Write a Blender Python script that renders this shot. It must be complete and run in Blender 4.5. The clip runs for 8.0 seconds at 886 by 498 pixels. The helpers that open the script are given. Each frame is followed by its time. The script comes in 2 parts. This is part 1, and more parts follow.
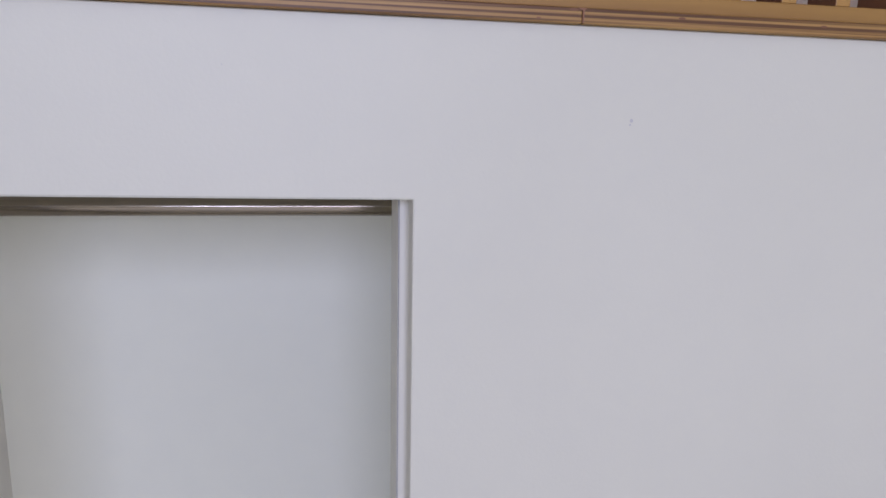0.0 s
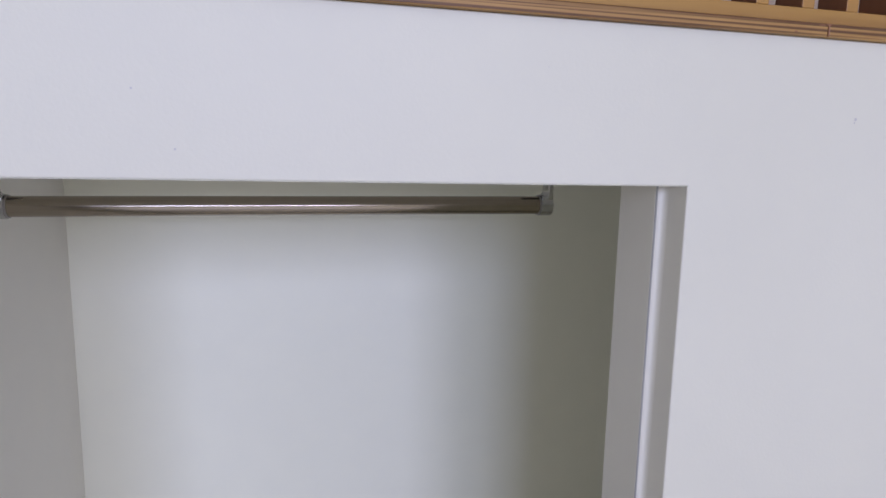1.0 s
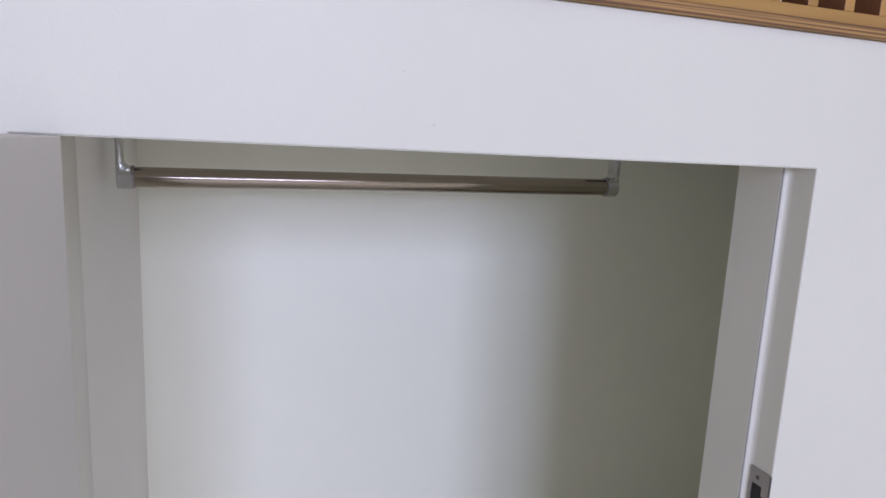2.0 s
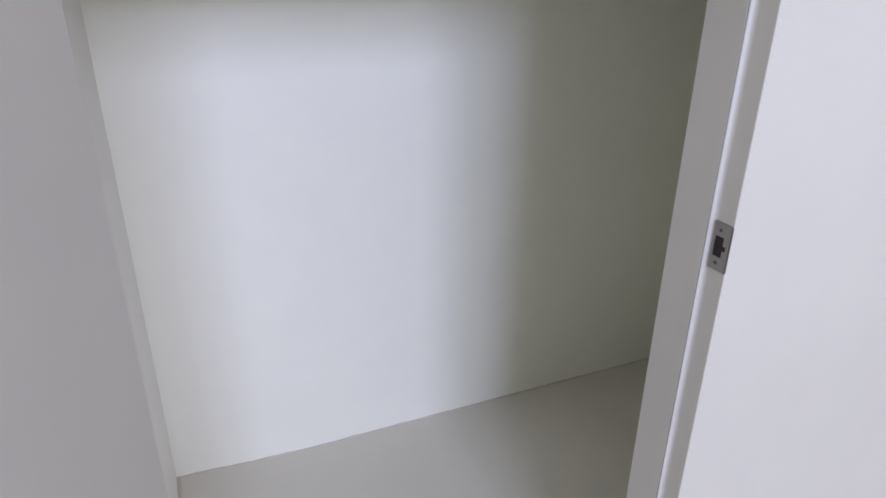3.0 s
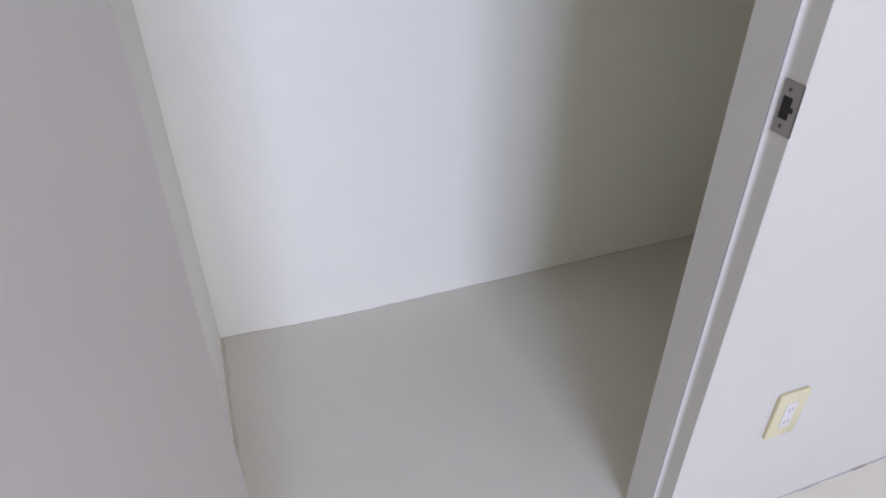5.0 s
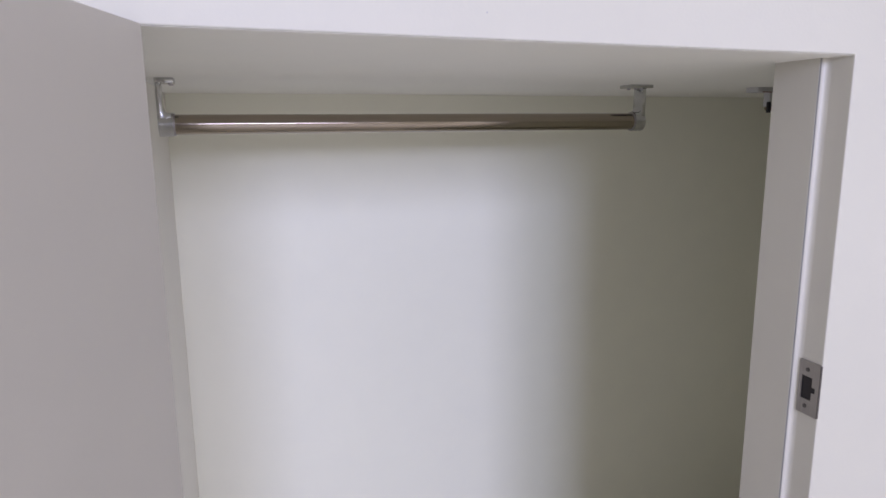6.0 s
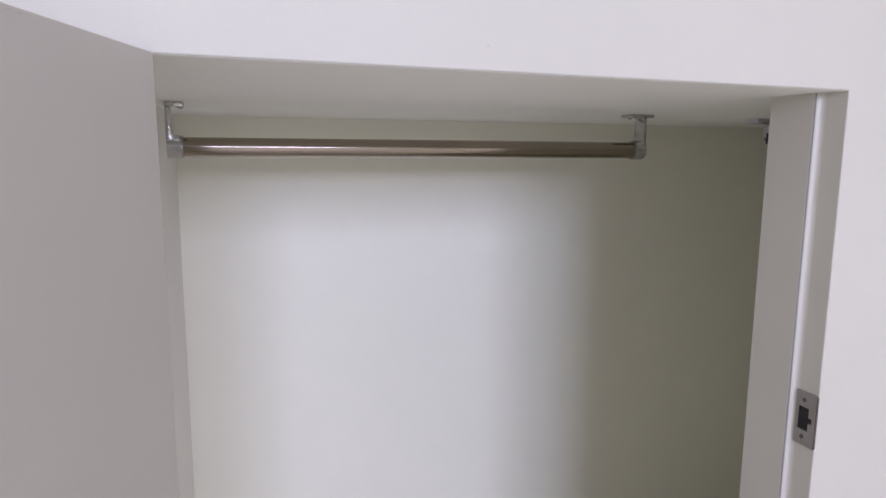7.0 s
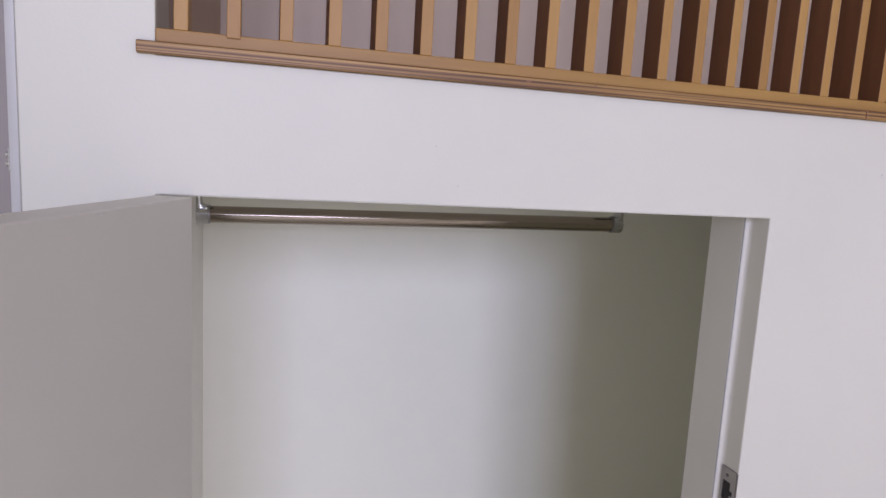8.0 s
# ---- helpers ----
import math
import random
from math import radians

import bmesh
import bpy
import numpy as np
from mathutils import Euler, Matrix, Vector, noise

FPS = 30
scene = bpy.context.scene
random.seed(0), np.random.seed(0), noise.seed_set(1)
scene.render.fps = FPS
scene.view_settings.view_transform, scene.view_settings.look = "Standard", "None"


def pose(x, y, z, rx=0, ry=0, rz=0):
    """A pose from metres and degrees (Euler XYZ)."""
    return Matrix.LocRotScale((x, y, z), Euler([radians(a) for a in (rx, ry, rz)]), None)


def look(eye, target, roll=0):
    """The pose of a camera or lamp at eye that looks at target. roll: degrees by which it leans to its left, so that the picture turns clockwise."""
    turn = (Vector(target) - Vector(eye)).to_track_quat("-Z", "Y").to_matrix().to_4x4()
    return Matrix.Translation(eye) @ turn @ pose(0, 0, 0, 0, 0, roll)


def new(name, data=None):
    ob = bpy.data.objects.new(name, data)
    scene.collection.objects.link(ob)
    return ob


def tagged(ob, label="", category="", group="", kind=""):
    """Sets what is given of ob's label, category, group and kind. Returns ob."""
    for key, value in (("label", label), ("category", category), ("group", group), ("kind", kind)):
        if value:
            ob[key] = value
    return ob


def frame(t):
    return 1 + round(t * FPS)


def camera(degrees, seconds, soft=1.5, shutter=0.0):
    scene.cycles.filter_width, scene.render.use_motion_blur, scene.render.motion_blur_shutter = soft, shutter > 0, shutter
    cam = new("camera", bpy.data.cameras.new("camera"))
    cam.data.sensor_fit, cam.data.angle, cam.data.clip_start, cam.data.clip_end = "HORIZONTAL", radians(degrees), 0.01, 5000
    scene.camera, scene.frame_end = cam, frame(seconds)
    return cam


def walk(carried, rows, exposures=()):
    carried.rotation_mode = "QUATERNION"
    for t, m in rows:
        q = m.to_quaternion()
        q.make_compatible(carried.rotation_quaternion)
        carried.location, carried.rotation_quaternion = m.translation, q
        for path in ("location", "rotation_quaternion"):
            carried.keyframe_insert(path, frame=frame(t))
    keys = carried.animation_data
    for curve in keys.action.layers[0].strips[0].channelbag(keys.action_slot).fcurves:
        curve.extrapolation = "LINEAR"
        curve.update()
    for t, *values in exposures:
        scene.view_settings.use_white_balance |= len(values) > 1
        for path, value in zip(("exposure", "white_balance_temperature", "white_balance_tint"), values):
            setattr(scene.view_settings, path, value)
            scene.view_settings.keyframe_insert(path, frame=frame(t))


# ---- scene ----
cam = camera(68.4, 8.0, soft=1.5)
PATH = [
    (0, (0.688, -0.531, 1.428), (0.998, 1.412, 1.07), 1.1),
    (0.2, (0.605, -0.545, 1.415), (1.035, 1.378, 1.071), 0.6),
    (0.4, (0.514, -0.547, 1.416), (1.1, 1.331, 1.055), -1.6),
    (0.6, (0.455, -0.557, 1.419), (1.088, 1.302, 1.041), -0.5),
    (0.7, (0.432, -0.555, 1.418), (1.033, 1.315, 1.045), -0.6),
    (1, (0.369, -0.543, 1.406), (0.861, 1.369, 1.089), 1.2),
    (1.2, (0.314, -0.538, 1.409), (0.759, 1.393, 1.132), 2.0),
    (2.3, (0.079, -0.584, 1.371), (0.78, 1.251, 0.998), 2.1),
    (2.5, (0.066, -0.591, 1.357), (0.787, 1.235, 0.977), 1.0),
    (2.7, (0.05, -0.59, 1.352), (0.819, 1.191, 0.865), 1.4),
    (2.9, (0.063, -0.598, 1.325), (0.795, 1.12, 0.608), 0.7),
    (3, (0.057, -0.597, 1.327), (0.783, 1.077, 0.513), 0.6),
    (3.2, (0.045, -0.594, 1.331), (0.741, 0.991, 0.329), 0.3),
    (3.5, (0.061, -0.59, 1.327), (0.674, 0.841, 0.071), 0.0),
    (3.7, (0.068, -0.581, 1.32), (0.621, 0.75, -0.066), -0.4),
    (4, (0.073, -0.58, 1.305), (0.545, 0.669, -0.184), -1.3),
    (4.5, (0.072, -0.574, 1.292), (0.535, 0.727, -0.156), -1.3),
    (4.8, (0.072, -0.559, 1.291), (0.599, 0.877, 0.003), -0.7),
    (5, (0.06, -0.573, 1.288), (0.626, 0.973, 0.152), -0.1),
    (5.2, (0.07, -0.566, 1.29), (0.661, 1.088, 0.333), -0.4),
    (6.3, (0.053, -0.594, 1.296), (0.657, 1.287, 0.987), -0.3),
    (6.5, (0.052, -0.595, 1.293), (0.654, 1.285, 0.973), -0.2),
    (6.8, (0.056, -0.594, 1.291), (0.641, 1.293, 0.975), -0.1),
    (7, (0.059, -0.599, 1.3), (0.661, 1.284, 0.998), 0.4),
    (7.3, (0.06, -0.63, 1.33), (0.69, 1.251, 1.076), 2.3),
    (7.4, (0.058, -0.65, 1.339), (0.666, 1.236, 1.071), 2.1),
    (7.5, (0.06, -0.67, 1.349), (0.664, 1.205, 1.001), 3.1),
    (7.6, (0.06, -0.689, 1.365), (0.652, 1.189, 1.015), 3.8),
    (7.7, (0.068, -0.706, 1.384), (0.641, 1.178, 1.038), 3.8),
    (7.9, (0.062, -0.732, 1.419), (0.65, 1.158, 1.127), 3.5),
    (8, (0.066, -0.739, 1.432), (0.617, 1.163, 1.151), 3.1),
]
walk(cam, [(t, look(eye, target, roll)) for t, eye, target, roll in PATH],
     exposures=[(0.0, -0.50, 6250, 12), (0.6, -0.38, 6200, 12), (1.2, -0.30, 6160, 12), (2.4, -0.17, 6180, 12.5), (3.0, -0.12, 6100, 12.8),
                (5.2, -0.09, 6120, 13.5), (6.4, -0.16, 6450, 15), (7.4, -0.20, 6450, 15), (8.0, -0.33, 6500, 15.5)])

# ---- light ----
world = bpy.data.worlds.new("daylight")
scene.world = world
world.use_nodes = True
wn = world.node_tree.nodes
sky = wn.new("ShaderNodeTexSky")
sky.sky_type, sky.sun_disc = "NISHITA", False
sky.sun_elevation, sky.sun_rotation = radians(40), radians(200)
wn["Background"].inputs["Strength"].default_value = 0.08
world.node_tree.links.new(sky.outputs["Color"], wn["Background"].inputs["Color"])

WIN_X, WIN_Z, WIN_W, WIN_H, ROOM_Y = 0.07, 2.40, 2.33, 1.34, -5.5


def window_light(x0, x1, energy, colour):
    """Sky light coming through one half of the window opening."""
    lamp = bpy.data.lights.new("window_daylight", "AREA")
    lamp.shape, lamp.size, lamp.size_y = "RECTANGLE", x1 - x0, WIN_H - 0.1
    lamp.energy, lamp.color = energy, colour
    ob = new("window_daylight", lamp)
    xm = (x0 + x1) / 2
    ob.matrix_world = look((xm, ROOM_Y + 0.03, WIN_Z), (xm + 0.4, 0, WIN_Z - 1.2))


window_light(WIN_X - WIN_W / 2 + 0.05, WIN_X - 0.07, 130, (0.60, 0.660, 1.0))
window_light(WIN_X + 0.07, WIN_X + WIN_W / 2 - 0.05, 122, (0.66, 0.683, 1.0))


# ---- materials ----
def base(name, rough=0.6, metal=0.0):
    m = bpy.data.materials.new(name)
    m.use_nodes = True
    b = m.node_tree.nodes["Principled BSDF"]
    b.inputs["Roughness"].default_value, b.inputs["Metallic"].default_value = rough, metal
    return m, m.node_tree.nodes, m.node_tree.links, b


def ramp(n, l, src, stops):
    r = n.new("ShaderNodeValToRGB")
    while len(r.color_ramp.elements) < len(stops):
        r.color_ramp.elements.new(0.5)
    for e, (p, c) in zip(r.color_ramp.elements, stops):
        e.position, e.color = p, (*c, 1)
    l.new(src, r.inputs["Fac"])
    return r.outputs["Color"]


def noise_tex(n, l, scale, detail=3, stretch=None):
    c = n.new("ShaderNodeTexCoord")
    t = n.new("ShaderNodeTexNoise")
    t.inputs["Scale"].default_value, t.inputs["Detail"].default_value = scale, detail
    if stretch:
        mp = n.new("ShaderNodeMapping")
        mp.inputs["Scale"].default_value = stretch
        l.new(c.outputs["Object"], mp.inputs["Vector"])
        l.new(mp.outputs["Vector"], t.inputs["Vector"])
    else:
        l.new(c.outputs["Object"], t.inputs["Vector"])
    return t.outputs["Fac"]


def bump(n, l, b, src, strength, dist):
    k = n.new("ShaderNodeBump")
    k.inputs["Strength"].default_value, k.inputs["Distance"].default_value = strength, dist
    l.new(src, k.inputs["Height"])
    l.new(k.outputs["Normal"], b.inputs["Normal"])


def painted(name, lo, hi, rough=0.55, grain=260.0, strength=0.2):
    """Plain paint or wall covering: broad faint soiling and a fine grain."""
    m, n, l, b = base(name, rough)
    big = noise_tex(n, l, 2.2, 4)
    patch = n.new("ShaderNodeMixRGB")
    patch.blend_type = "MULTIPLY"
    patch.inputs[0].default_value = 1.0
    l.new(ramp(n, l, big, [(0.3, lo), (0.7, hi)]), patch.inputs[1])
    l.new(ramp(n, l, noise_tex(n, l, 14.0, 5), [(0.32, (0.986, 0.987, 0.99)), (0.66, (1.0, 0.999, 0.996))]), patch.inputs[2])
    l.new(patch.outputs[0], b.inputs["Base Color"])
    bump(n, l, b, noise_tex(n, l, grain, 2), strength, 0.0006)
    return m


def wooden(name, dark, light, along, ply=False):
    m, n, l, b = base(name, 0.5)
    st = [45.0, 45.0, 45.0]
    st[along] = 2.5
    g = noise_tex(n, l, 1.0, 5, st)
    col = ramp(n, l, g, [(0.3, dark), (0.72, light)])
    if ply:
        c = n.new("ShaderNodeTexCoord")
        w = n.new("ShaderNodeTexNoise")
        w.inputs["Scale"].default_value, w.inputs["Detail"].default_value = 1.0, 4.0
        mp = n.new("ShaderNodeMapping")
        mp.inputs["Scale"].default_value = (1.6, 1.6, 400.0)
        l.new(c.outputs["Object"], mp.inputs["Vector"])
        l.new(mp.outputs["Vector"], w.inputs["Vector"])
        mix = n.new("ShaderNodeMixRGB")
        mix.blend_type = "MULTIPLY"
        l.new(ramp(n, l, w.outputs["Fac"], [(0.42, (0.34, 0.23, 0.16)), (0.49, (0.80, 0.73, 0.66)), (0.58, (1.18, 1.18, 1.15))]), mix.inputs[2])
        l.new(col, mix.inputs[1])
        mix.inputs[0].default_value = 1.0
        col = mix.outputs[0]
    info = n.new("ShaderNodeObjectInfo")
    tone = n.new("ShaderNodeMixRGB")
    tone.blend_type = "MULTIPLY"
    tone.inputs[0].default_value = 1.0
    l.new(ramp(n, l, info.outputs["Random"], [(0.0, (0.88, 0.84, 0.78)), (0.5, (1.0, 1.0, 1.0)), (1.0, (1.12, 1.16, 1.25))]), tone.inputs[2])
    l.new(col, tone.inputs[1])
    l.new(tone.outputs[0], b.inputs["Base Color"])
    bump(n, l, b, g, 0.15, 0.001)
    return m


def metal(name, colour, rough, along=None):
    m, n, l, b = base(name, rough, 1.0)
    st = None
    if along is not None:
        st = [900.0, 900.0, 900.0]
        st[along] = 8.0
    g = noise_tex(n, l, 1.0 if st else 60.0, 3, st)
    l.new(ramp(n, l, g, [(0.3, tuple(v * 0.82 for v in colour)), (0.7, colour)]), b.inputs["Base Color"])
    bump(n, l, b, g, 0.05, 0.0004)
    return m


# one white covering: front dimmed, closet brightened to put the light balance into colour
WALL = painted("white_covering_dimmed", (0.585, 0.563, 0.468), (0.615, 0.593, 0.494))
CEILPAPER = painted("white_ceiling_brightened", (0.95, 0.93, 0.83), (0.965, 0.945, 0.85))
# same white, raised on unseen room walls to bounce more light into the closet
ROOM = painted("white_room_brightened", (0.86, 0.83, 0.70), (0.89, 0.86, 0.73))
SIDE = painted("white_side_brightened", (0.935, 0.895, 0.80), (0.955, 0.915, 0.82))
CLOSET = painted("cream_covering_brightened", (0.94, 0.92, 0.755), (0.96, 0.94, 0.775))
# white door; the shade of its grazing light is put into a darker colour
DOORPAINT = painted("white_door_sheet_shaded", (0.50, 0.47, 0.402), (0.54, 0.51, 0.44), 0.45, 120, 0.06)
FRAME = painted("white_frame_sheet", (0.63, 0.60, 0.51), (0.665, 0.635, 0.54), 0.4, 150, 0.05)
FLOOR = painted("pale_grey_floor_sheet", (0.73, 0.69, 0.565), (0.775, 0.735, 0.605), 0.5, 180, 0.15)
CAULK = painted("old_caulk", (0.58, 0.52, 0.39), (0.71, 0.66, 0.53), 0.7, 90, 0.3)
CAULK_GREY = painted("grey_caulk", (0.34, 0.32, 0.295), (0.48, 0.455, 0.42), 0.7, 90, 0.3)
CAULK_OLD = painted("brown_caulk", (0.25, 0.20, 0.14), (0.42, 0.36, 0.28), 0.7, 90, 0.3)
# pale tone puts the light on the short rail's zinc brackets into colour
PALE = painted("zinc_lit_tone", (0.50, 0.49, 0.47), (0.56, 0.55, 0.53), 0.4)
SCUFF = painted("grey_scuff", (0.60, 0.575, 0.48), (0.67, 0.64, 0.54), 0.7, 400, 0.3)
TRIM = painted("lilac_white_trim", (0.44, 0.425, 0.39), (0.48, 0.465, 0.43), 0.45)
RUST = painted("rust_brown", (0.16, 0.08, 0.05), (0.24, 0.13, 0.08), 0.7)
SCREW = metal("dark_screw_steel", (0.17, 0.16, 0.155), 0.4)
SLOT = painted("grey_slot", (0.30, 0.29, 0.28), (0.36, 0.35, 0.34), 0.6)
NICK = painted("nick_grey", (0.42, 0.40, 0.39), (0.52, 0.50, 0.48), 0.8)
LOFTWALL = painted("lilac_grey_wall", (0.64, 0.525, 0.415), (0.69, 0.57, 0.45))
# darker and browner than LOFTWALL
LOFTSIDE = painted("darker_loft_side", (0.46, 0.335, 0.25), (0.53, 0.395, 0.30))
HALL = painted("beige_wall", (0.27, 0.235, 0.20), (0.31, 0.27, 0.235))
PINE = wooden("pale_pine", (0.30, 0.148, 0.030), (0.39, 0.212, 0.050), 2)
PINE_X = wooden("pale_pine_along", (0.255, 0.125, 0.024), (0.35, 0.190, 0.041), 0)
PLY = wooden("plywood_edge", (0.205, 0.105, 0.028), (0.34, 0.195, 0.056), 0, True)
# brown boards and knots; also paints the shade on the slats' left faces
BROWN = wooden("brown_wood_and_slat_shade", (0.145, 0.057, 0.022), (0.205, 0.085, 0.034), 2)
STEEL = metal("brushed_steel", (0.42, 0.395, 0.385), 0.36, 2)
TUBE = metal("satin_steel_tube", (0.355, 0.305, 0.245), 0.16, 0)
CAST = metal("cast_zinc", (0.55, 0.55, 0.54), 0.2)
JOINT_DARK = painted("grey_joint", (0.27, 0.265, 0.24), (0.38, 0.37, 0.34), 0.8)
DARK = painted("dark_recess", (0.015, 0.013, 0.013), (0.03, 0.025, 0.025), 0.8)
IVORY = painted("ivory_plastic", (0.64, 0.585, 0.345), (0.68, 0.625, 0.38), 0.38, 300, 0.02)
WHITEP = painted("white_plastic", (0.64, 0.62, 0.56), (0.68, 0.66, 0.60), 0.3, 300, 0.02)


# ---- mesh helpers ----
def box(bm, x0, x1, y0, y1, z0, z1, bevel=0.0, seg=2):
    v = [bm.verts.new((x, y, z)) for x in (x0, x1) for y in (y0, y1) for z in (z0, z1)]
    fs = [bm.faces.new([v[i] for i in q]) for q in
          ((0, 1, 3, 2), (4, 6, 7, 5), (0, 4, 5, 1), (2, 3, 7, 6), (0, 2, 6, 4), (1, 5, 7, 3))]
    if bevel:
        es = list({e for f in fs for e in f.edges})
        bmesh.ops.bevel(bm, geom=es, offset=bevel, segments=seg, affect="EDGES", profile=0.5)
    return bm


def boxes(*dims, bevel=0.0):
    bm = bmesh.new()
    for d in dims:
        box(bm, *d, bevel=bevel)
    return bm


def slab(outline, d0, d1, plane="XZ", bevel=0.0):
    """An outline, extruded; plane XZ runs along y, XY along z, YZ along x."""
    put = {"XZ": lambda a, b, d: (a, d, b), "XY": lambda a, b, d: (a, b, d), "YZ": lambda a, b, d: (d, a, b)}[plane]
    bm = bmesh.new()
    f = bm.faces.new([bm.verts.new(put(a, b, d0)) for a, b in outline])
    r = bmesh.ops.extrude_face_region(bm, geom=[f])
    dv = Vector(put(0, 0, d1)) - Vector(put(0, 0, d0))
    bmesh.ops.translate(bm, vec=dv, verts=[v for v in r["geom"] if isinstance(v, bmesh.types.BMVert)])
    bmesh.ops.recalc_face_normals(bm, faces=bm.faces)
    if bevel:
        bmesh.ops.bevel(bm, geom=list(bm.edges), offset=bevel, segments=2, affect="EDGES", profile=0.5)
    return bm


def tube(bm, a, b, r, n=28, r2=None):
    a, b = Vector(a), Vector(b)
    q = (b - a).to_track_quat("Z", "Y").to_matrix().to_4x4()
    m = Matrix.Translation((a + b) / 2) @ q
    bmesh.ops.create_cone(bm, cap_ends=True, segments=n, radius1=r, radius2=r if r2 is None else r2,
                          depth=(b - a).length, matrix=m)
    return bm


def mesh_of(name, bm, material, smooth=False):
    me = bpy.data.meshes.new(name)
    bmesh.ops.recalc_face_normals(bm, faces=bm.faces)
    bm.to_mesh(me)
    bm.free()
    me.materials.append(material)
    if smooth:
        me.shade_smooth()
        me.set_sharp_from_angle(angle=radians(40))
    return me


def part(name, bm, material, parent, label="", smooth=False):
    ob = new(name, mesh_of(name, bm, material, smooth))
    ob.parent = parent
    return tagged(ob, label)


def setting(name, bm, material, label, smooth=False):
    return tagged(new(name, mesh_of(name, bm, material, smooth)), label, kind="structure")


def thing(name, label, category, at=(0, 0, 0), group="", turn=0.0):
    ob = new(name)
    ob.matrix_world = pose(*at, 0, 0, turn)
    return tagged(ob, label, category, group)


# ---- plan (metres): x along the closet front, y into the closet ----
L, W, H = -0.036, 0.747, 1.371         # door opening
T, REB, STOP = 0.108, 0.037, 0.009     # wall thickness, rebate depth, stop
XL, YB, XR = -0.062, 0.952, 1.62       # closet left side, back, right end
SILL_Z, PIER, CEIL = 1.5145, -0.160, 4.3
LOFT_Y = 1.2

# floor: room sheet and closet sheet, meeting under the door
setting("floor", boxes((-2.6, 2.6, ROOM_Y - 0.2, 0.049, -0.05, 0.0)), FLOOR, "pale grey sheet floor of the room")
setting("closet_floor", boxes((XL - 0.1, XR + 0.1, 0.049, YB + 0.1, -0.05, 0.0)), FLOOR, "pale grey sheet floor inside the closet")

# closet front wall with the door opening and the loft opening above
front = [(PIER, 0), (L, 0), (L, H + 0.0055), (W, H + 0.0005), (W, 0), (2.6, 0), (2.6, SILL_Z - 0.008), (-0.035, SILL_Z + 0.0043), (-0.035, CEIL), (PIER, CEIL)]
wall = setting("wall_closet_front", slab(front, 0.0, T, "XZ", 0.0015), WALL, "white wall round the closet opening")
wall.data.materials.append(FRAME)        # the reveals wear the same sheet as the frame
for p in wall.data.polygons:
    if abs(p.normal.x) > 0.9 and (abs(p.center.x - W) < 0.01 or abs(p.center.x - L) < 0.01) and p.center.z < H:
        p.material_index = 1

# frame stops round the opening


def stop_outline(x, side):
    """Section of the stop along one side, with a cove into the rebate; side 1 for the latch side, -1 for the hinge side."""
    cove = [(x - side * 0.0048 * (1 - math.sin(a)), REB - 0.0075 * (1 - math.cos(a))) for a in (0.0, 0.3, 0.6, 0.9, 1.2, math.pi / 2)]
    return [(x - side * STOP, T - 0.0005), (x - side * STOP, REB + 0.0022), (x - side * (STOP - 0.0004), REB + 0.0018), (x - side * (STOP - 0.0016), REB + 0.0018), (x - side * (STOP - 0.0016), REB)] + cove + [(x + side * 0.004, REB - 0.0075), (x + side * 0.004, T - 0.0005)]


setting("door_frame_right", slab(stop_outline(W, 1), 0.0, H + 0.001, "XY"), FRAME, "white door frame with a coved stop along the opening", True)
setting("frame_joint", boxes((W - STOP + 0.0003, W - STOP + 0.0017, REB + 0.0003, REB + 0.0019, 0.002, H)), JOINT_DARK, "dark open joint along the frame stop")
hinge_side = [(L + 0.023, T + 0.004), (L + 0.023, REB + 0.003), (L - 0.004, REB + 0.003), (L - 0.004, T + 0.004)]
setting("door_frame_left", slab(hinge_side, 0.0, H + 0.005, "XY", 0.001), FRAME, "white door frame with a stop on the hinge side", True)

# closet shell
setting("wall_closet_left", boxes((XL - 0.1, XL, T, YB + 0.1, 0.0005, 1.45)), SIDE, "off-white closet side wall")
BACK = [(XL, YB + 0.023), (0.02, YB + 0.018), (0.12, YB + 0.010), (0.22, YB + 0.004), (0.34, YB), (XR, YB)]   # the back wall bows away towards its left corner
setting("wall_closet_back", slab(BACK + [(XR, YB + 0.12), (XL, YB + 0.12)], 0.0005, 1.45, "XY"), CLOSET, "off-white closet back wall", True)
# unseen end wall, set near so it bounces light onto the back wall
setting("wall_closet_right", boxes((XR, XR + 0.1, T, YB + 0.1, 0.0005, 1.45)), CLOSET, "unseen off-white closet end wall")
SLOPE = 0.005 / (W - L)                  # the lintel drops a little towards the latch side


def ceiling_mesh():
    """A ceiling slab whose underside follows the lintel in front and hangs level at the back."""
    bm = bmesh.new()
    low = [(XL, 0.0024, H + 0.0053), (XR, 0.0024, H + 0.0052 - (XR - L) * SLOPE), (XR, YB + 0.03, H - 0.004), (XL, YB + 0.03, H - 0.001)]
    a = [bm.verts.new(c) for c in low]
    b = [bm.verts.new((x, y, 1.45)) for x, y, _ in low]
    bm.faces.new(a)
    bm.faces.new(b)
    for k in range(4):
        bm.faces.new((a[k], a[(k + 1) % 4], b[(k + 1) % 4], b[k]))
    return bm


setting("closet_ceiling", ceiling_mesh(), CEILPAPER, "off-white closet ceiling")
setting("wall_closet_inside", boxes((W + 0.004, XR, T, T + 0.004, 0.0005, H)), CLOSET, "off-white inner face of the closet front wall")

# uneven caulk lines along the floor


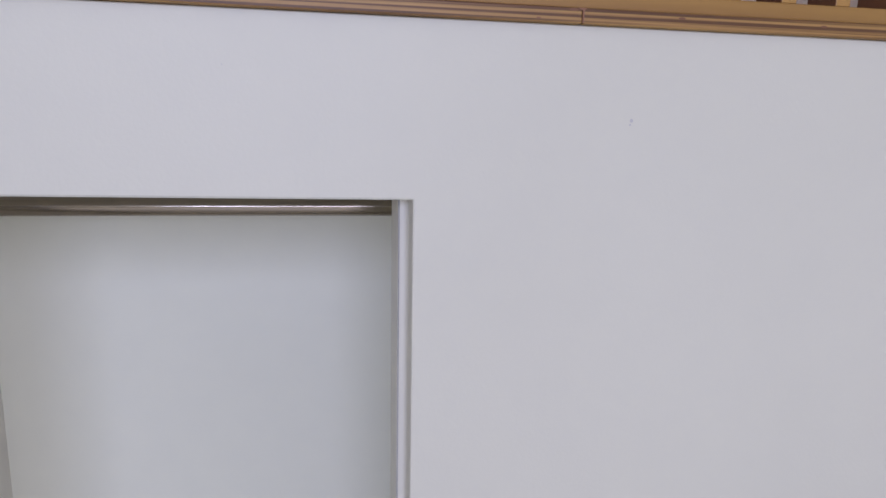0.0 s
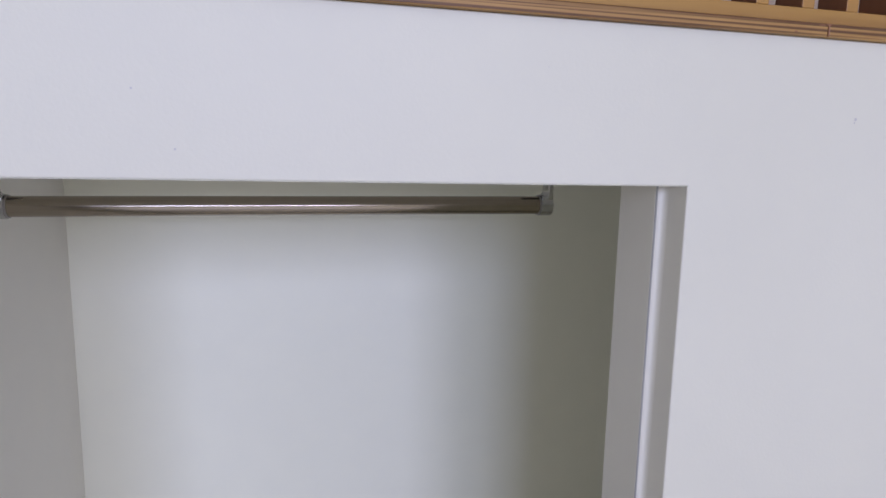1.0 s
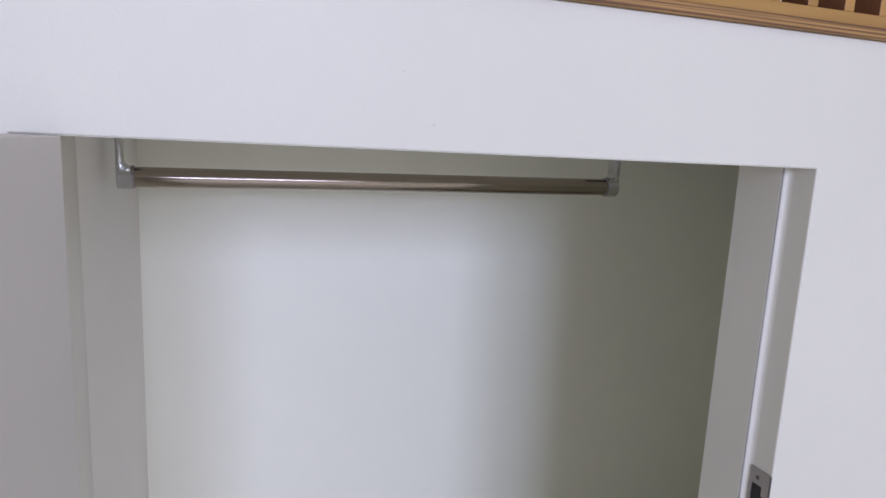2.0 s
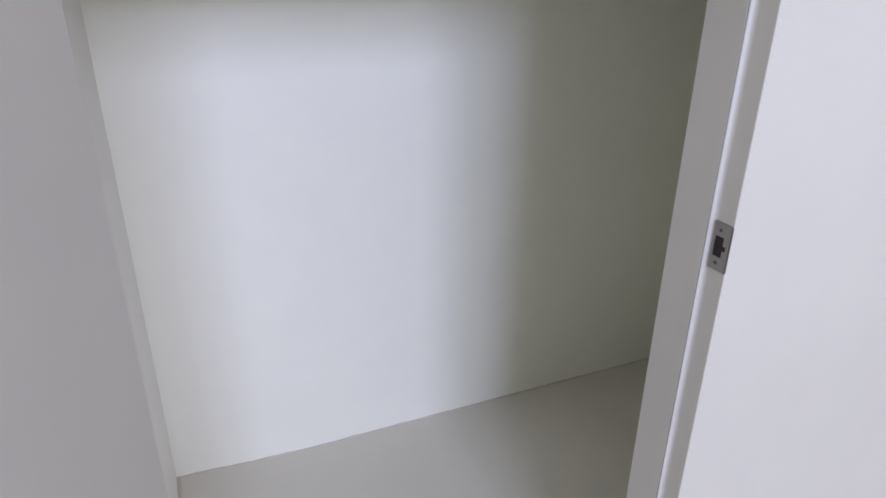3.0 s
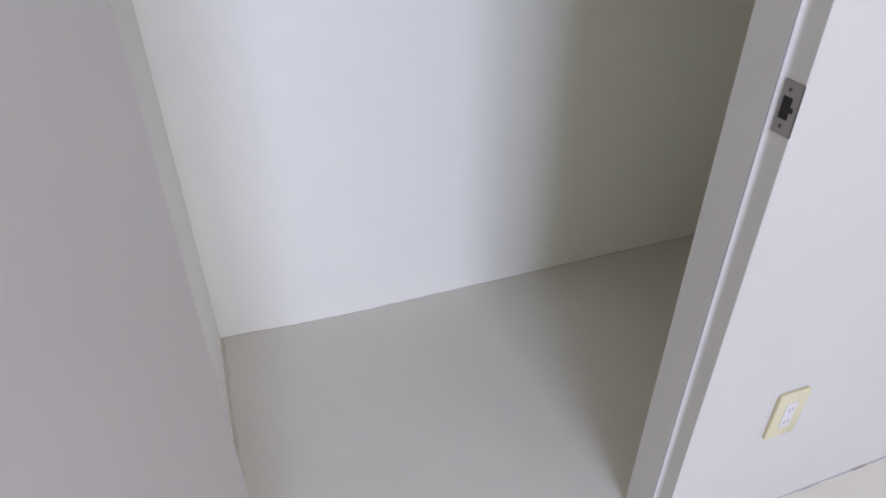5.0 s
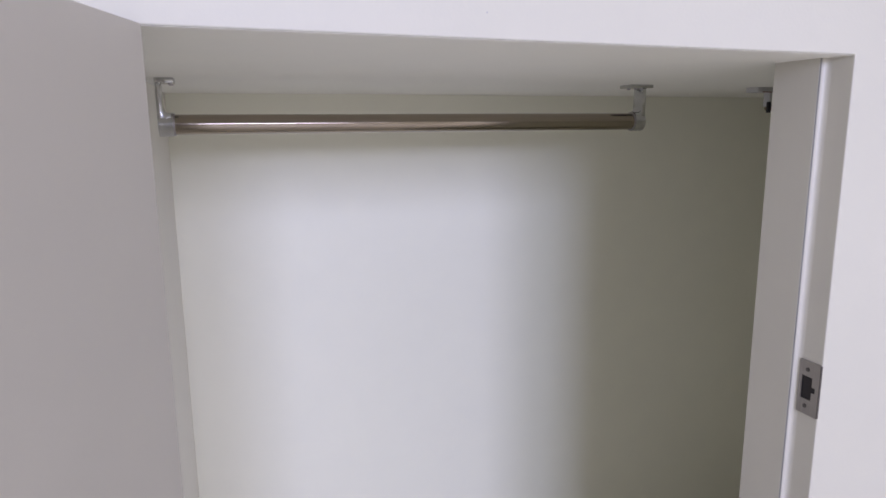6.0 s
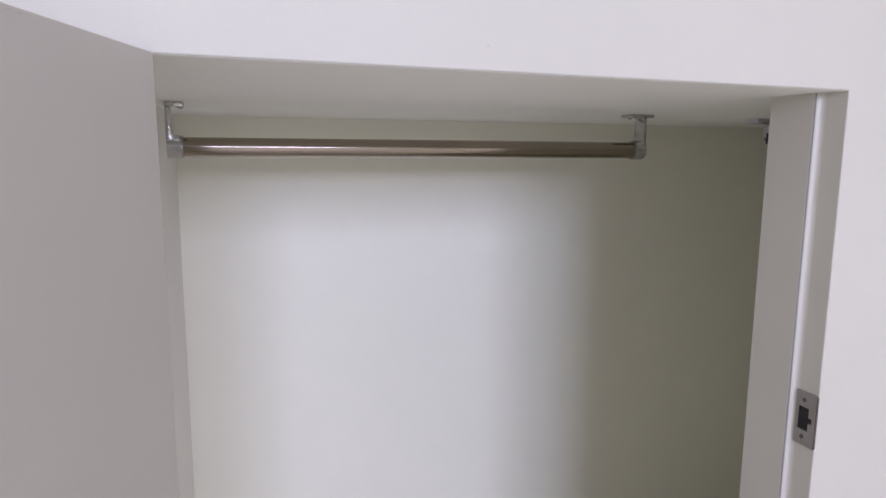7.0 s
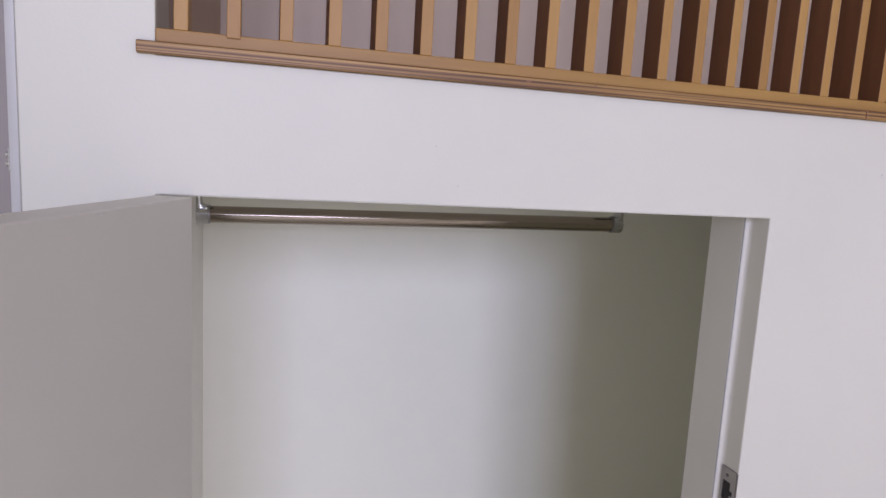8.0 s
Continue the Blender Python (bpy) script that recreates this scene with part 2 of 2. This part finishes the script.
def bead(name, points, out, w, h, material, label, rough=0.5):
    """A hand-laid bead along a wall foot: a low wedge whose width and height wander; out points into the room."""
    bm = bmesh.new()
    rows = []
    for k, (x, y) in enumerate(points):
        f = 1.0 + rough * (noise.noise((x * 23, y * 23, 1.7)) + 0.6 * noise.noise((x * 90, y * 90, 4.1)))
        g = 1.0 + rough * noise.noise((x * 31, y * 31, 8.3))
        rows.append([bm.verts.new((x + out[0] * a * w * f, y + out[1] * a * w * f, z * h * g)) for a, z in ((-0.1, 0.0), (-0.1, 1.0), (0.35, 0.62), (1.0, 0.0))])
    for a, b in zip(rows, rows[1:]):
        for q in range(4):
            bm.faces.new((a[q], b[q], b[(q + 1) % 4], a[(q + 1) % 4]))
    return setting(name, bm, material, label, True)


def along(x0, y0, x1, y1, step=0.008):
    n = max(2, int(math.hypot(x1 - x0, y1 - y0) / step))
    return [(x0 + (x1 - x0) * k / n, y0 + (y1 - y0) * k / n) for k in range(n + 1)]


back_line = []
for (xa, ya), (xb, yb) in zip(BACK, BACK[1:]):
    back_line += along(xa, ya, xb, yb)[:-1]
bead("caulk_front", along(W + 0.002, 0.0, 2.6, 0.0), (0, -1), 0.0032, 0.0026, CAULK_GREY, "dirty uneven caulk line along the wall foot", 0.9)
bead("caulk_back", back_line, (0, -1), 0.004, 0.003, CAULK, "yellowed uneven caulk line along the wall foot", 0.9)
bead("caulk_side", along(XL, T, XL, YB + 0.018), (1, 0), 0.010, 0.0025, CAULK, "yellowed uneven caulk line along the wall foot", 0.6)
bead("caulk_frame", along(W - STOP, T, W - STOP, REB + 0.002, 0.004) + along(W - 0.004, REB - 0.002, W, 0.004, 0.004), (-1, 0), 0.0035, 0.004, CAULK_OLD, "brown grime at the foot of the door frame", 0.9)

# loft floor, back wall and side
setting("loft_floor", boxes((-0.035, 2.6, T, LOFT_Y, 1.45, SILL_Z - 0.010)), BROWN, "dark brown board floor of the loft")
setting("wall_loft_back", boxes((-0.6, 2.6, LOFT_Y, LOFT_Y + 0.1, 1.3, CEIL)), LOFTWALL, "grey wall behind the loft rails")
setting("wall_loft_left", boxes((PIER, -0.035, T, LOFT_Y, 1.45, CEIL)), LOFTSIDE, "side wall of the loft, darker and browner than its back wall")

# rest of the room; the walls in ROOM are unseen and brightened for bounce light
setting("wall_right", boxes((2.6, 2.75, ROOM_Y - 0.2, LOFT_Y + 0.1, -0.05, CEIL)), ROOM, "white side wall of the room")
setting("wall_left", boxes((-2.75, -2.6, ROOM_Y - 0.2, 1.6, -0.05, CEIL)), ROOM, "white side wall of the room")
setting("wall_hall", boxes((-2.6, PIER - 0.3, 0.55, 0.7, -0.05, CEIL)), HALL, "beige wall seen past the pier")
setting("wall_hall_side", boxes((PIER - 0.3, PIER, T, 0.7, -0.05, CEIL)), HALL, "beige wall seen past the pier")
setting("ceiling", boxes((-2.75, 2.75, ROOM_Y - 0.2, LOFT_Y + 0.1, CEIL, CEIL + 0.1)), ROOM, "white ceiling")
wx0, wx1, wz0, wz1 = WIN_X - WIN_W / 2, WIN_X + WIN_W / 2, WIN_Z - WIN_H / 2, WIN_Z + WIN_H / 2
setting("wall_window", boxes((-2.6, wx0, ROOM_Y - 0.15, ROOM_Y, 0, CEIL), (wx1, 2.6, ROOM_Y - 0.15, ROOM_Y, 0, CEIL),
                             (wx0, wx1, ROOM_Y - 0.15, ROOM_Y, 0, wz0), (wx0, wx1, ROOM_Y - 0.15, ROOM_Y, wz1, CEIL)), ROOM, "white wall with the window")


# ---- closet door ----
def closet_door():
    d = thing("closet_door", "plain white closet door standing wide open", "door", (L, 0, 0), turn=-108)
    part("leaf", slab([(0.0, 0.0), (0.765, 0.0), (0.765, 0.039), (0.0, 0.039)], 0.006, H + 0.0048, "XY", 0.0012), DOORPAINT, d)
    for x0, x1, dz in ((0.164, 0.168, -0.0010), (0.173, 0.1765, -0.0014)):
        part("chip", boxes((x0, x1, 0.0388, 0.0393, H + 0.0005 - dz, H + 0.0015 - dz / 2)), NICK, d, "tiny dark chip near the top edge")
    return d


closet_door()


# ---- clothes rails ----
def bracket(parent, x, y, zc, s, label=""):
    """Ceiling plate, flat drop arm with a fillet into the socket cup; s is the way the socket opens along x."""
    top = H + 0.003
    fillet = [(x + s * (0.0085 + 0.010 * (1 - math.cos(a))), zc + 0.0165 + 0.010 * (1 - math.sin(a))) for a in (0.0, 0.4, 0.8, 1.2, math.pi / 2)]
    side = [(x, top), (x + s * 0.0075, top)] + fillet + [(x + s * 0.021, zc + 0.0165), (x + s * 0.021, zc - 0.004), (x, zc - 0.004)]
    b = part("bracket", slab(side, y - 0.016, y + 0.016, "XZ", 0.0024), CAST, parent, label, True)
    a0, a1 = sorted((x - s * PLATE_BACK[s], x + s * PLATE_FRONT[s]))
    bm = boxes((a0, a1, y - 0.021, y + 0.021, H - 0.0060, H + 0.0030), bevel=0.0012)
    part("ceiling_plate", bm, CAST, b, smooth=True)
    part("socket", tube(bmesh.new(), (x + s * 0.0004, y, zc), (x + s * 0.0220, y, zc), 0.0188, 36), CAST, b, smooth=True)
    part("socket_rim", tube(bmesh.new(), (x + s * 0.0218, y, zc), (x + s * 0.0248, y, zc), 0.0176, 36), STEEL, b, "bright rim of the socket", True)
    for dy in (-0.012, 0.012):
        part("screw", tube(bmesh.new(), (x + s * 0.0225, y + dy, H - 0.0085), (x + s * 0.0225, y + dy, H - 0.006), 0.0034, 12), STEEL, b, smooth=True)
    return b


PLATE_BACK, PLATE_FRONT = {1: 0.0, -1: 0.012}, {1: 0.0275, -1: 0.037}


def clothes_rail(x0, x1, y, zc, label):
    t = thing("clothes_rail", label, "clothes rail", (0, 0, 0))
    bracket(t, x0, y, zc, 1, "cast metal rail bracket")
    bracket(t, x1, y, zc, -1, "cast metal rail bracket")
    part("rod", tube(bmesh.new(), (x0 + 0.012, y, zc), (x1 - 0.012, y, zc), 0.016, 40), TUBE, t, "satin brown-grey metal tube", True)
    return t


RAIL_Y, RAIL_Z = 0.557, 1.301
clothes_rail(-0.0425, 0.8505, RAIL_Y, RAIL_Z, "satin metal clothes rail on two brackets under the ceiling")


def short_rail(x0, x1, y, zc):
    """A thinner rail farther along, hung close under the ceiling."""
    t = thing("clothes_rail", "thin metal clothes rail hung close under the closet ceiling", "clothes rail")
    for x, k in ((x0, -1), (x1, 1)):
        b = part("bracket", boxes((x - 0.003, x + 0.003, y - 0.009, y + 0.009, zc - 0.004, H + 0.003), bevel=0.0012), PALE, t, "slim metal rail bracket", True)
        part("ceiling_plate", boxes((min(x, x + k * 0.044), max(x, x + k * 0.044), y - 0.018, y + 0.018, H - 0.012, H + 0.0045), bevel=0.003), PALE, b, smooth=True)
        part("plate_edge", boxes((x + k * 0.020 - 0.012, x + k * 0.020 + 0.012, y - 0.0188, y - 0.0175, H - 0.0125, H - 0.0105)), RUST, b, "rust-brown edge of the plate")
        part("end_cap", boxes((x + k * 0.0035 - 0.003, x + k * 0.0035 + 0.003, y - 0.012, y - 0.004, zc - 0.017, zc + 0.006), bevel=0.001), DARK, b, "dark clip on the rail end", True)
    part("rod", tube(bmesh.new(), (x0, y, zc - 0.006), (x1, y, zc - 0.006), 0.007, 24), TUBE, t, smooth=True)
    return t


short_rail(1.166, 1.575, RAIL_Y, 1.334)


# ---- strike plate on the frame ----
def strike_plate(y0, y1, z0, z1):
    t = thing("strike_plate", "small brushed steel latch plate with a dark hole", "strike plate", (W, 0, 0))
    ym, zm = (y0 + y1) / 2 + 0.003, (z0 + z1) / 2
    hy, hz = 0.0078, 0.0152
    bm = boxes((-0.0022, 0.0002, y0, ym - hy, z0, z1), (-0.0022, 0.0002, ym + hy, y1, z0, z1),
               (-0.0022, 0.0002, ym - hy, ym + hy, z0, zm - hz), (-0.0022, 0.0002, ym - hy, ym + hy, zm + hz, z1))
    bmesh.ops.remove_doubles(bm, verts=bm.verts, dist=1e-5)
    part("plate", bm, STEEL, t)
    part("latch_hole", boxes((-0.0008, 0.0001, ym - hy, ym + hy, zm - hz, zm + hz)), DARK, t, "dark latch hole")
    part("notch", boxes((-0.0026, -0.0020, ym - hy - 0.005, ym - hy, zm - 0.004, zm + 0.003)), DARK, t, "dark notch")
    for z in (z0 + 0.011, z1 - 0.011):
        part("screw", tube(bmesh.new(), (-0.0029, ym, z), (-0.001, ym, z), 0.0027, 14), SCREW, t, "small screw head", True)
    part("edge", boxes((-0.0024, 0.0, y0 - 0.0009, y0, z0 + 0.001, z1 - 0.001)), SCREW, t, "dark edge of the plate")
    return t


strike_plate(0.0004, 0.0315, 0.9255, 0.9965)


# ---- wall outlet ----
def wall_outlet(x, z):
    t = thing("wall_outlet", "ivory plastic outlet plate with a white socket", "outlet", (x, 0, z))
    part("cover_plate", slab([(-0.036 + 0.003, -0.061), (0.036 - 0.003, -0.061), (0.036, -0.058), (0.036, 0.058), (0.033, 0.061), (-0.033, 0.061), (-0.036, 0.058), (-0.036, -0.058)], -0.0075, 0.0005, "XZ", 0.0022), IVORY, t, smooth=True)
    part("socket_insert", boxes((-0.0135, 0.0135, -0.0088, -0.006, -0.034, 0.034), bevel=0.001), WHITEP, t, "white socket insert", True)
    for dz in (-0.017, 0.017):
        for dx in (-0.0045, 0.0045):
            part("slot", boxes((dx - 0.0009, dx + 0.0009, -0.0092, -0.0084, dz - 0.004, dz + 0.004)), SLOT, t)
    return t


wall_outlet(0.967, 0.3205)

# ---- loft sill and rails ----
JOINT = 0.882
TILT = pose(JOINT, 0, SILL_Z, 0, 0.28, 0) @ pose(-JOINT, 0, -SILL_Z)   # the loft edge drops a little along x
KNOTS = (((0.372, 0.008, 0.0016), (0.46, 0.010, 0.0009), (0.874, 0.0105, 0.0016), (0.845, 0.003, 0.0008), (0.62, 0.006, 0.0007)),
         ((0.967, 0.008, 0.0013), (1.097, 0.0075, 0.0013), (1.05, 0.0105, 0.0007), (1.24, 0.005, 0.001)))
for n, (a, b) in enumerate(((-0.0525, JOINT - 0.0006), (JOINT + 0.0006, 2.6))):
    s = new("sill_board", mesh_of("sill_board", boxes((a, b, -0.0065, T, SILL_Z, SILL_Z + 0.0125), bevel=0.0012), PLY))
    s.matrix_world = TILT
    tagged(s, "plywood sill board along the loft edge", "sill", "loft sill boards")
    for kx, kz, kr in KNOTS[n]:
        bm = bmesh.new()
        bmesh.ops.create_circle(bm, cap_ends=True, segments=12, radius=kr, matrix=Matrix.Translation((kx, -0.0068, SILL_Z + kz)) @ Euler((radians(90), 0, 0)).to_matrix().to_4x4() @ Matrix.Diagonal((2.4, 0.75, 1, 1)))
        part("knot", bm, BROWN, s, "dark knot in the plywood")


tagged(new("sill_gap", mesh_of("sill_gap", slab([(JOINT - 0.0045, SILL_Z + 0.0122), (JOINT - 0.0005, SILL_Z + 0.0095), (JOINT - 0.0005, SILL_Z + 0.001), (JOINT + 0.0007, SILL_Z + 0.001),
       (JOINT + 0.0007, SILL_Z + 0.0098), (JOINT + 0.0035, SILL_Z + 0.0122)], -0.0069, -0.0050, "XZ"), BROWN)), "dark open joint between the sill boards", kind="structure")


def loft_railing():
    t = thing("loft_railing", "pale pine loft railing of thin upright slats", "railing", (0, 0, SILL_Z + 0.0125))
    t.matrix_world = TILT @ t.matrix_world
    part("bottom_rail", boxes((-0.035, 2.6, -0.001, 0.040, 0.0, 0.0138), bevel=0.0012), PINE_X, t)
    part("top_rail", boxes((-0.035, 2.6, -0.001, 0.040, 0.84, 0.87), bevel=0.0012), PINE_X, t)
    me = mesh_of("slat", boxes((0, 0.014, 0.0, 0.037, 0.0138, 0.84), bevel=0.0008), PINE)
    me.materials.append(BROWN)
    # left faces go brown: the shade between the slats put into colour
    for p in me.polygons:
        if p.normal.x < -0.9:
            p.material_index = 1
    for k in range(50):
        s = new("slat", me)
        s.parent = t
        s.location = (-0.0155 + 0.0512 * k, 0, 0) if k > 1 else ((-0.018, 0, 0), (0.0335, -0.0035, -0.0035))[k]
    return t


loft_railing()

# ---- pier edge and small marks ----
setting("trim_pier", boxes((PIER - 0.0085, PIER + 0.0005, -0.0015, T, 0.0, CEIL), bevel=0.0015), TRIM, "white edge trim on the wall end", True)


def door_catch():
    t = thing("door_catch", "tiny chrome catch with two studs on the wall edge", "catch", (PIER - 0.0085, 0.004, 1.406))
    part("base_plate", boxes((-0.0015, 0.0, -0.004, 0.006, -0.012, 0.012), bevel=0.0004), CAST, t)
    for dz in (-0.0045, 0.0045):
        part("stud", tube(bmesh.new(), (-0.0042, 0.0, dz), (-0.001, 0.0, dz), 0.0026, 16), CAST, t, smooth=True)


door_catch()


def wall_hole(x, z, r):
    """A small pin hole or nick in the wall covering, with a raised rim."""
    bm = bmesh.new()
    bmesh.ops.create_circle(bm, cap_ends=True, segments=10, radius=r, matrix=Matrix.Translation((x, -0.0004, z)) @ Euler((radians(90), 0, 0)).to_matrix().to_4x4())
    for v in bm.verts:
        v.co.z += r * 0.5 * noise.noise(v.co * 900)
    return setting("pin_hole", bm, NICK, "small pin hole in the white wall")


for x, z, r in ((0.265, 1.443, 0.0009), (0.294, 1.398, 0.0009), (0.932, 1.439, 0.0015), (0.931, 1.4355, 0.0009), (0.60, 1.474, 0.0005)):
    wall_hole(x, z, r)


def stroke(name, points, w, z, material, label):
    """A thin uneven stroke lying on a floor, tapered at both ends."""
    bm = bmesh.new()
    rows, n = [], len(points)
    for i, (x, y) in enumerate(points):
        k = w * (0.15 + math.sin(math.pi * (i + 0.3) / n)) * (0.7 + 0.6 * random.random())
        rows.append([bm.verts.new((x, y - k / 2, z)), bm.verts.new((x, y + k / 2, z))])
    for a, b in zip(rows, rows[1:]):
        bm.faces.new((a[0], b[0], b[1], a[1]))
    return setting(name, bm, material, label)


def wander(x0, y0, x1, y1, n, amp):
    return [(x0 + (x1 - x0) * i / n, y0 + (y1 - y0) * i / n + amp * (random.random() - 0.5)) for i in range(n + 1)]


# worn floor seam in the doorway, and gaps at the wall foot
for x0, y0, x1, y1, w in ((0.124, 0.0455, 0.136, 0.0475, 0.0016), (0.138, 0.050, 0.163, 0.0535, 0.0016), (0.148, 0.0545, 0.186, 0.0585, 0.0018),
                          (0.176, 0.0560, 0.214, 0.0610, 0.0014), (0.212, 0.0600, 0.236, 0.0640, 0.0009), (0.416, 0.0450, 0.434, 0.0475, 0.0014),
                          (0.440, 0.0500, 0.470, 0.0560, 0.0011), (0.478, 0.0570, 0.500, 0.0600, 0.0008), (0.600, 0.0530, 0.640, 0.0560, 0.0008)):
    stroke("floor_scuff", wander(x0, y0, x1, y1, 10, 0.0016), w, 0.0008, SCUFF, "faint grey scuff along the floor seam")
stroke("floor_scuff", wander(0.692, 0.050, 0.736, 0.0485, 9, 0.0015), 0.0009, 0.0008, CAULK_GREY, "brown dirt in the floor seam by the frame")
setting("foot_gap_long", boxes((1.285, 1.322, -0.0040, -0.003, 0.0005, 0.0032)), CAULK_OLD, "dark gap in the caulk at the wall foot")
setting("foot_gap_short", boxes((0.968, 0.984, -0.0012, 0.0005, 0.006, 0.009)), SCUFF, "small grey chip at the wall foot")
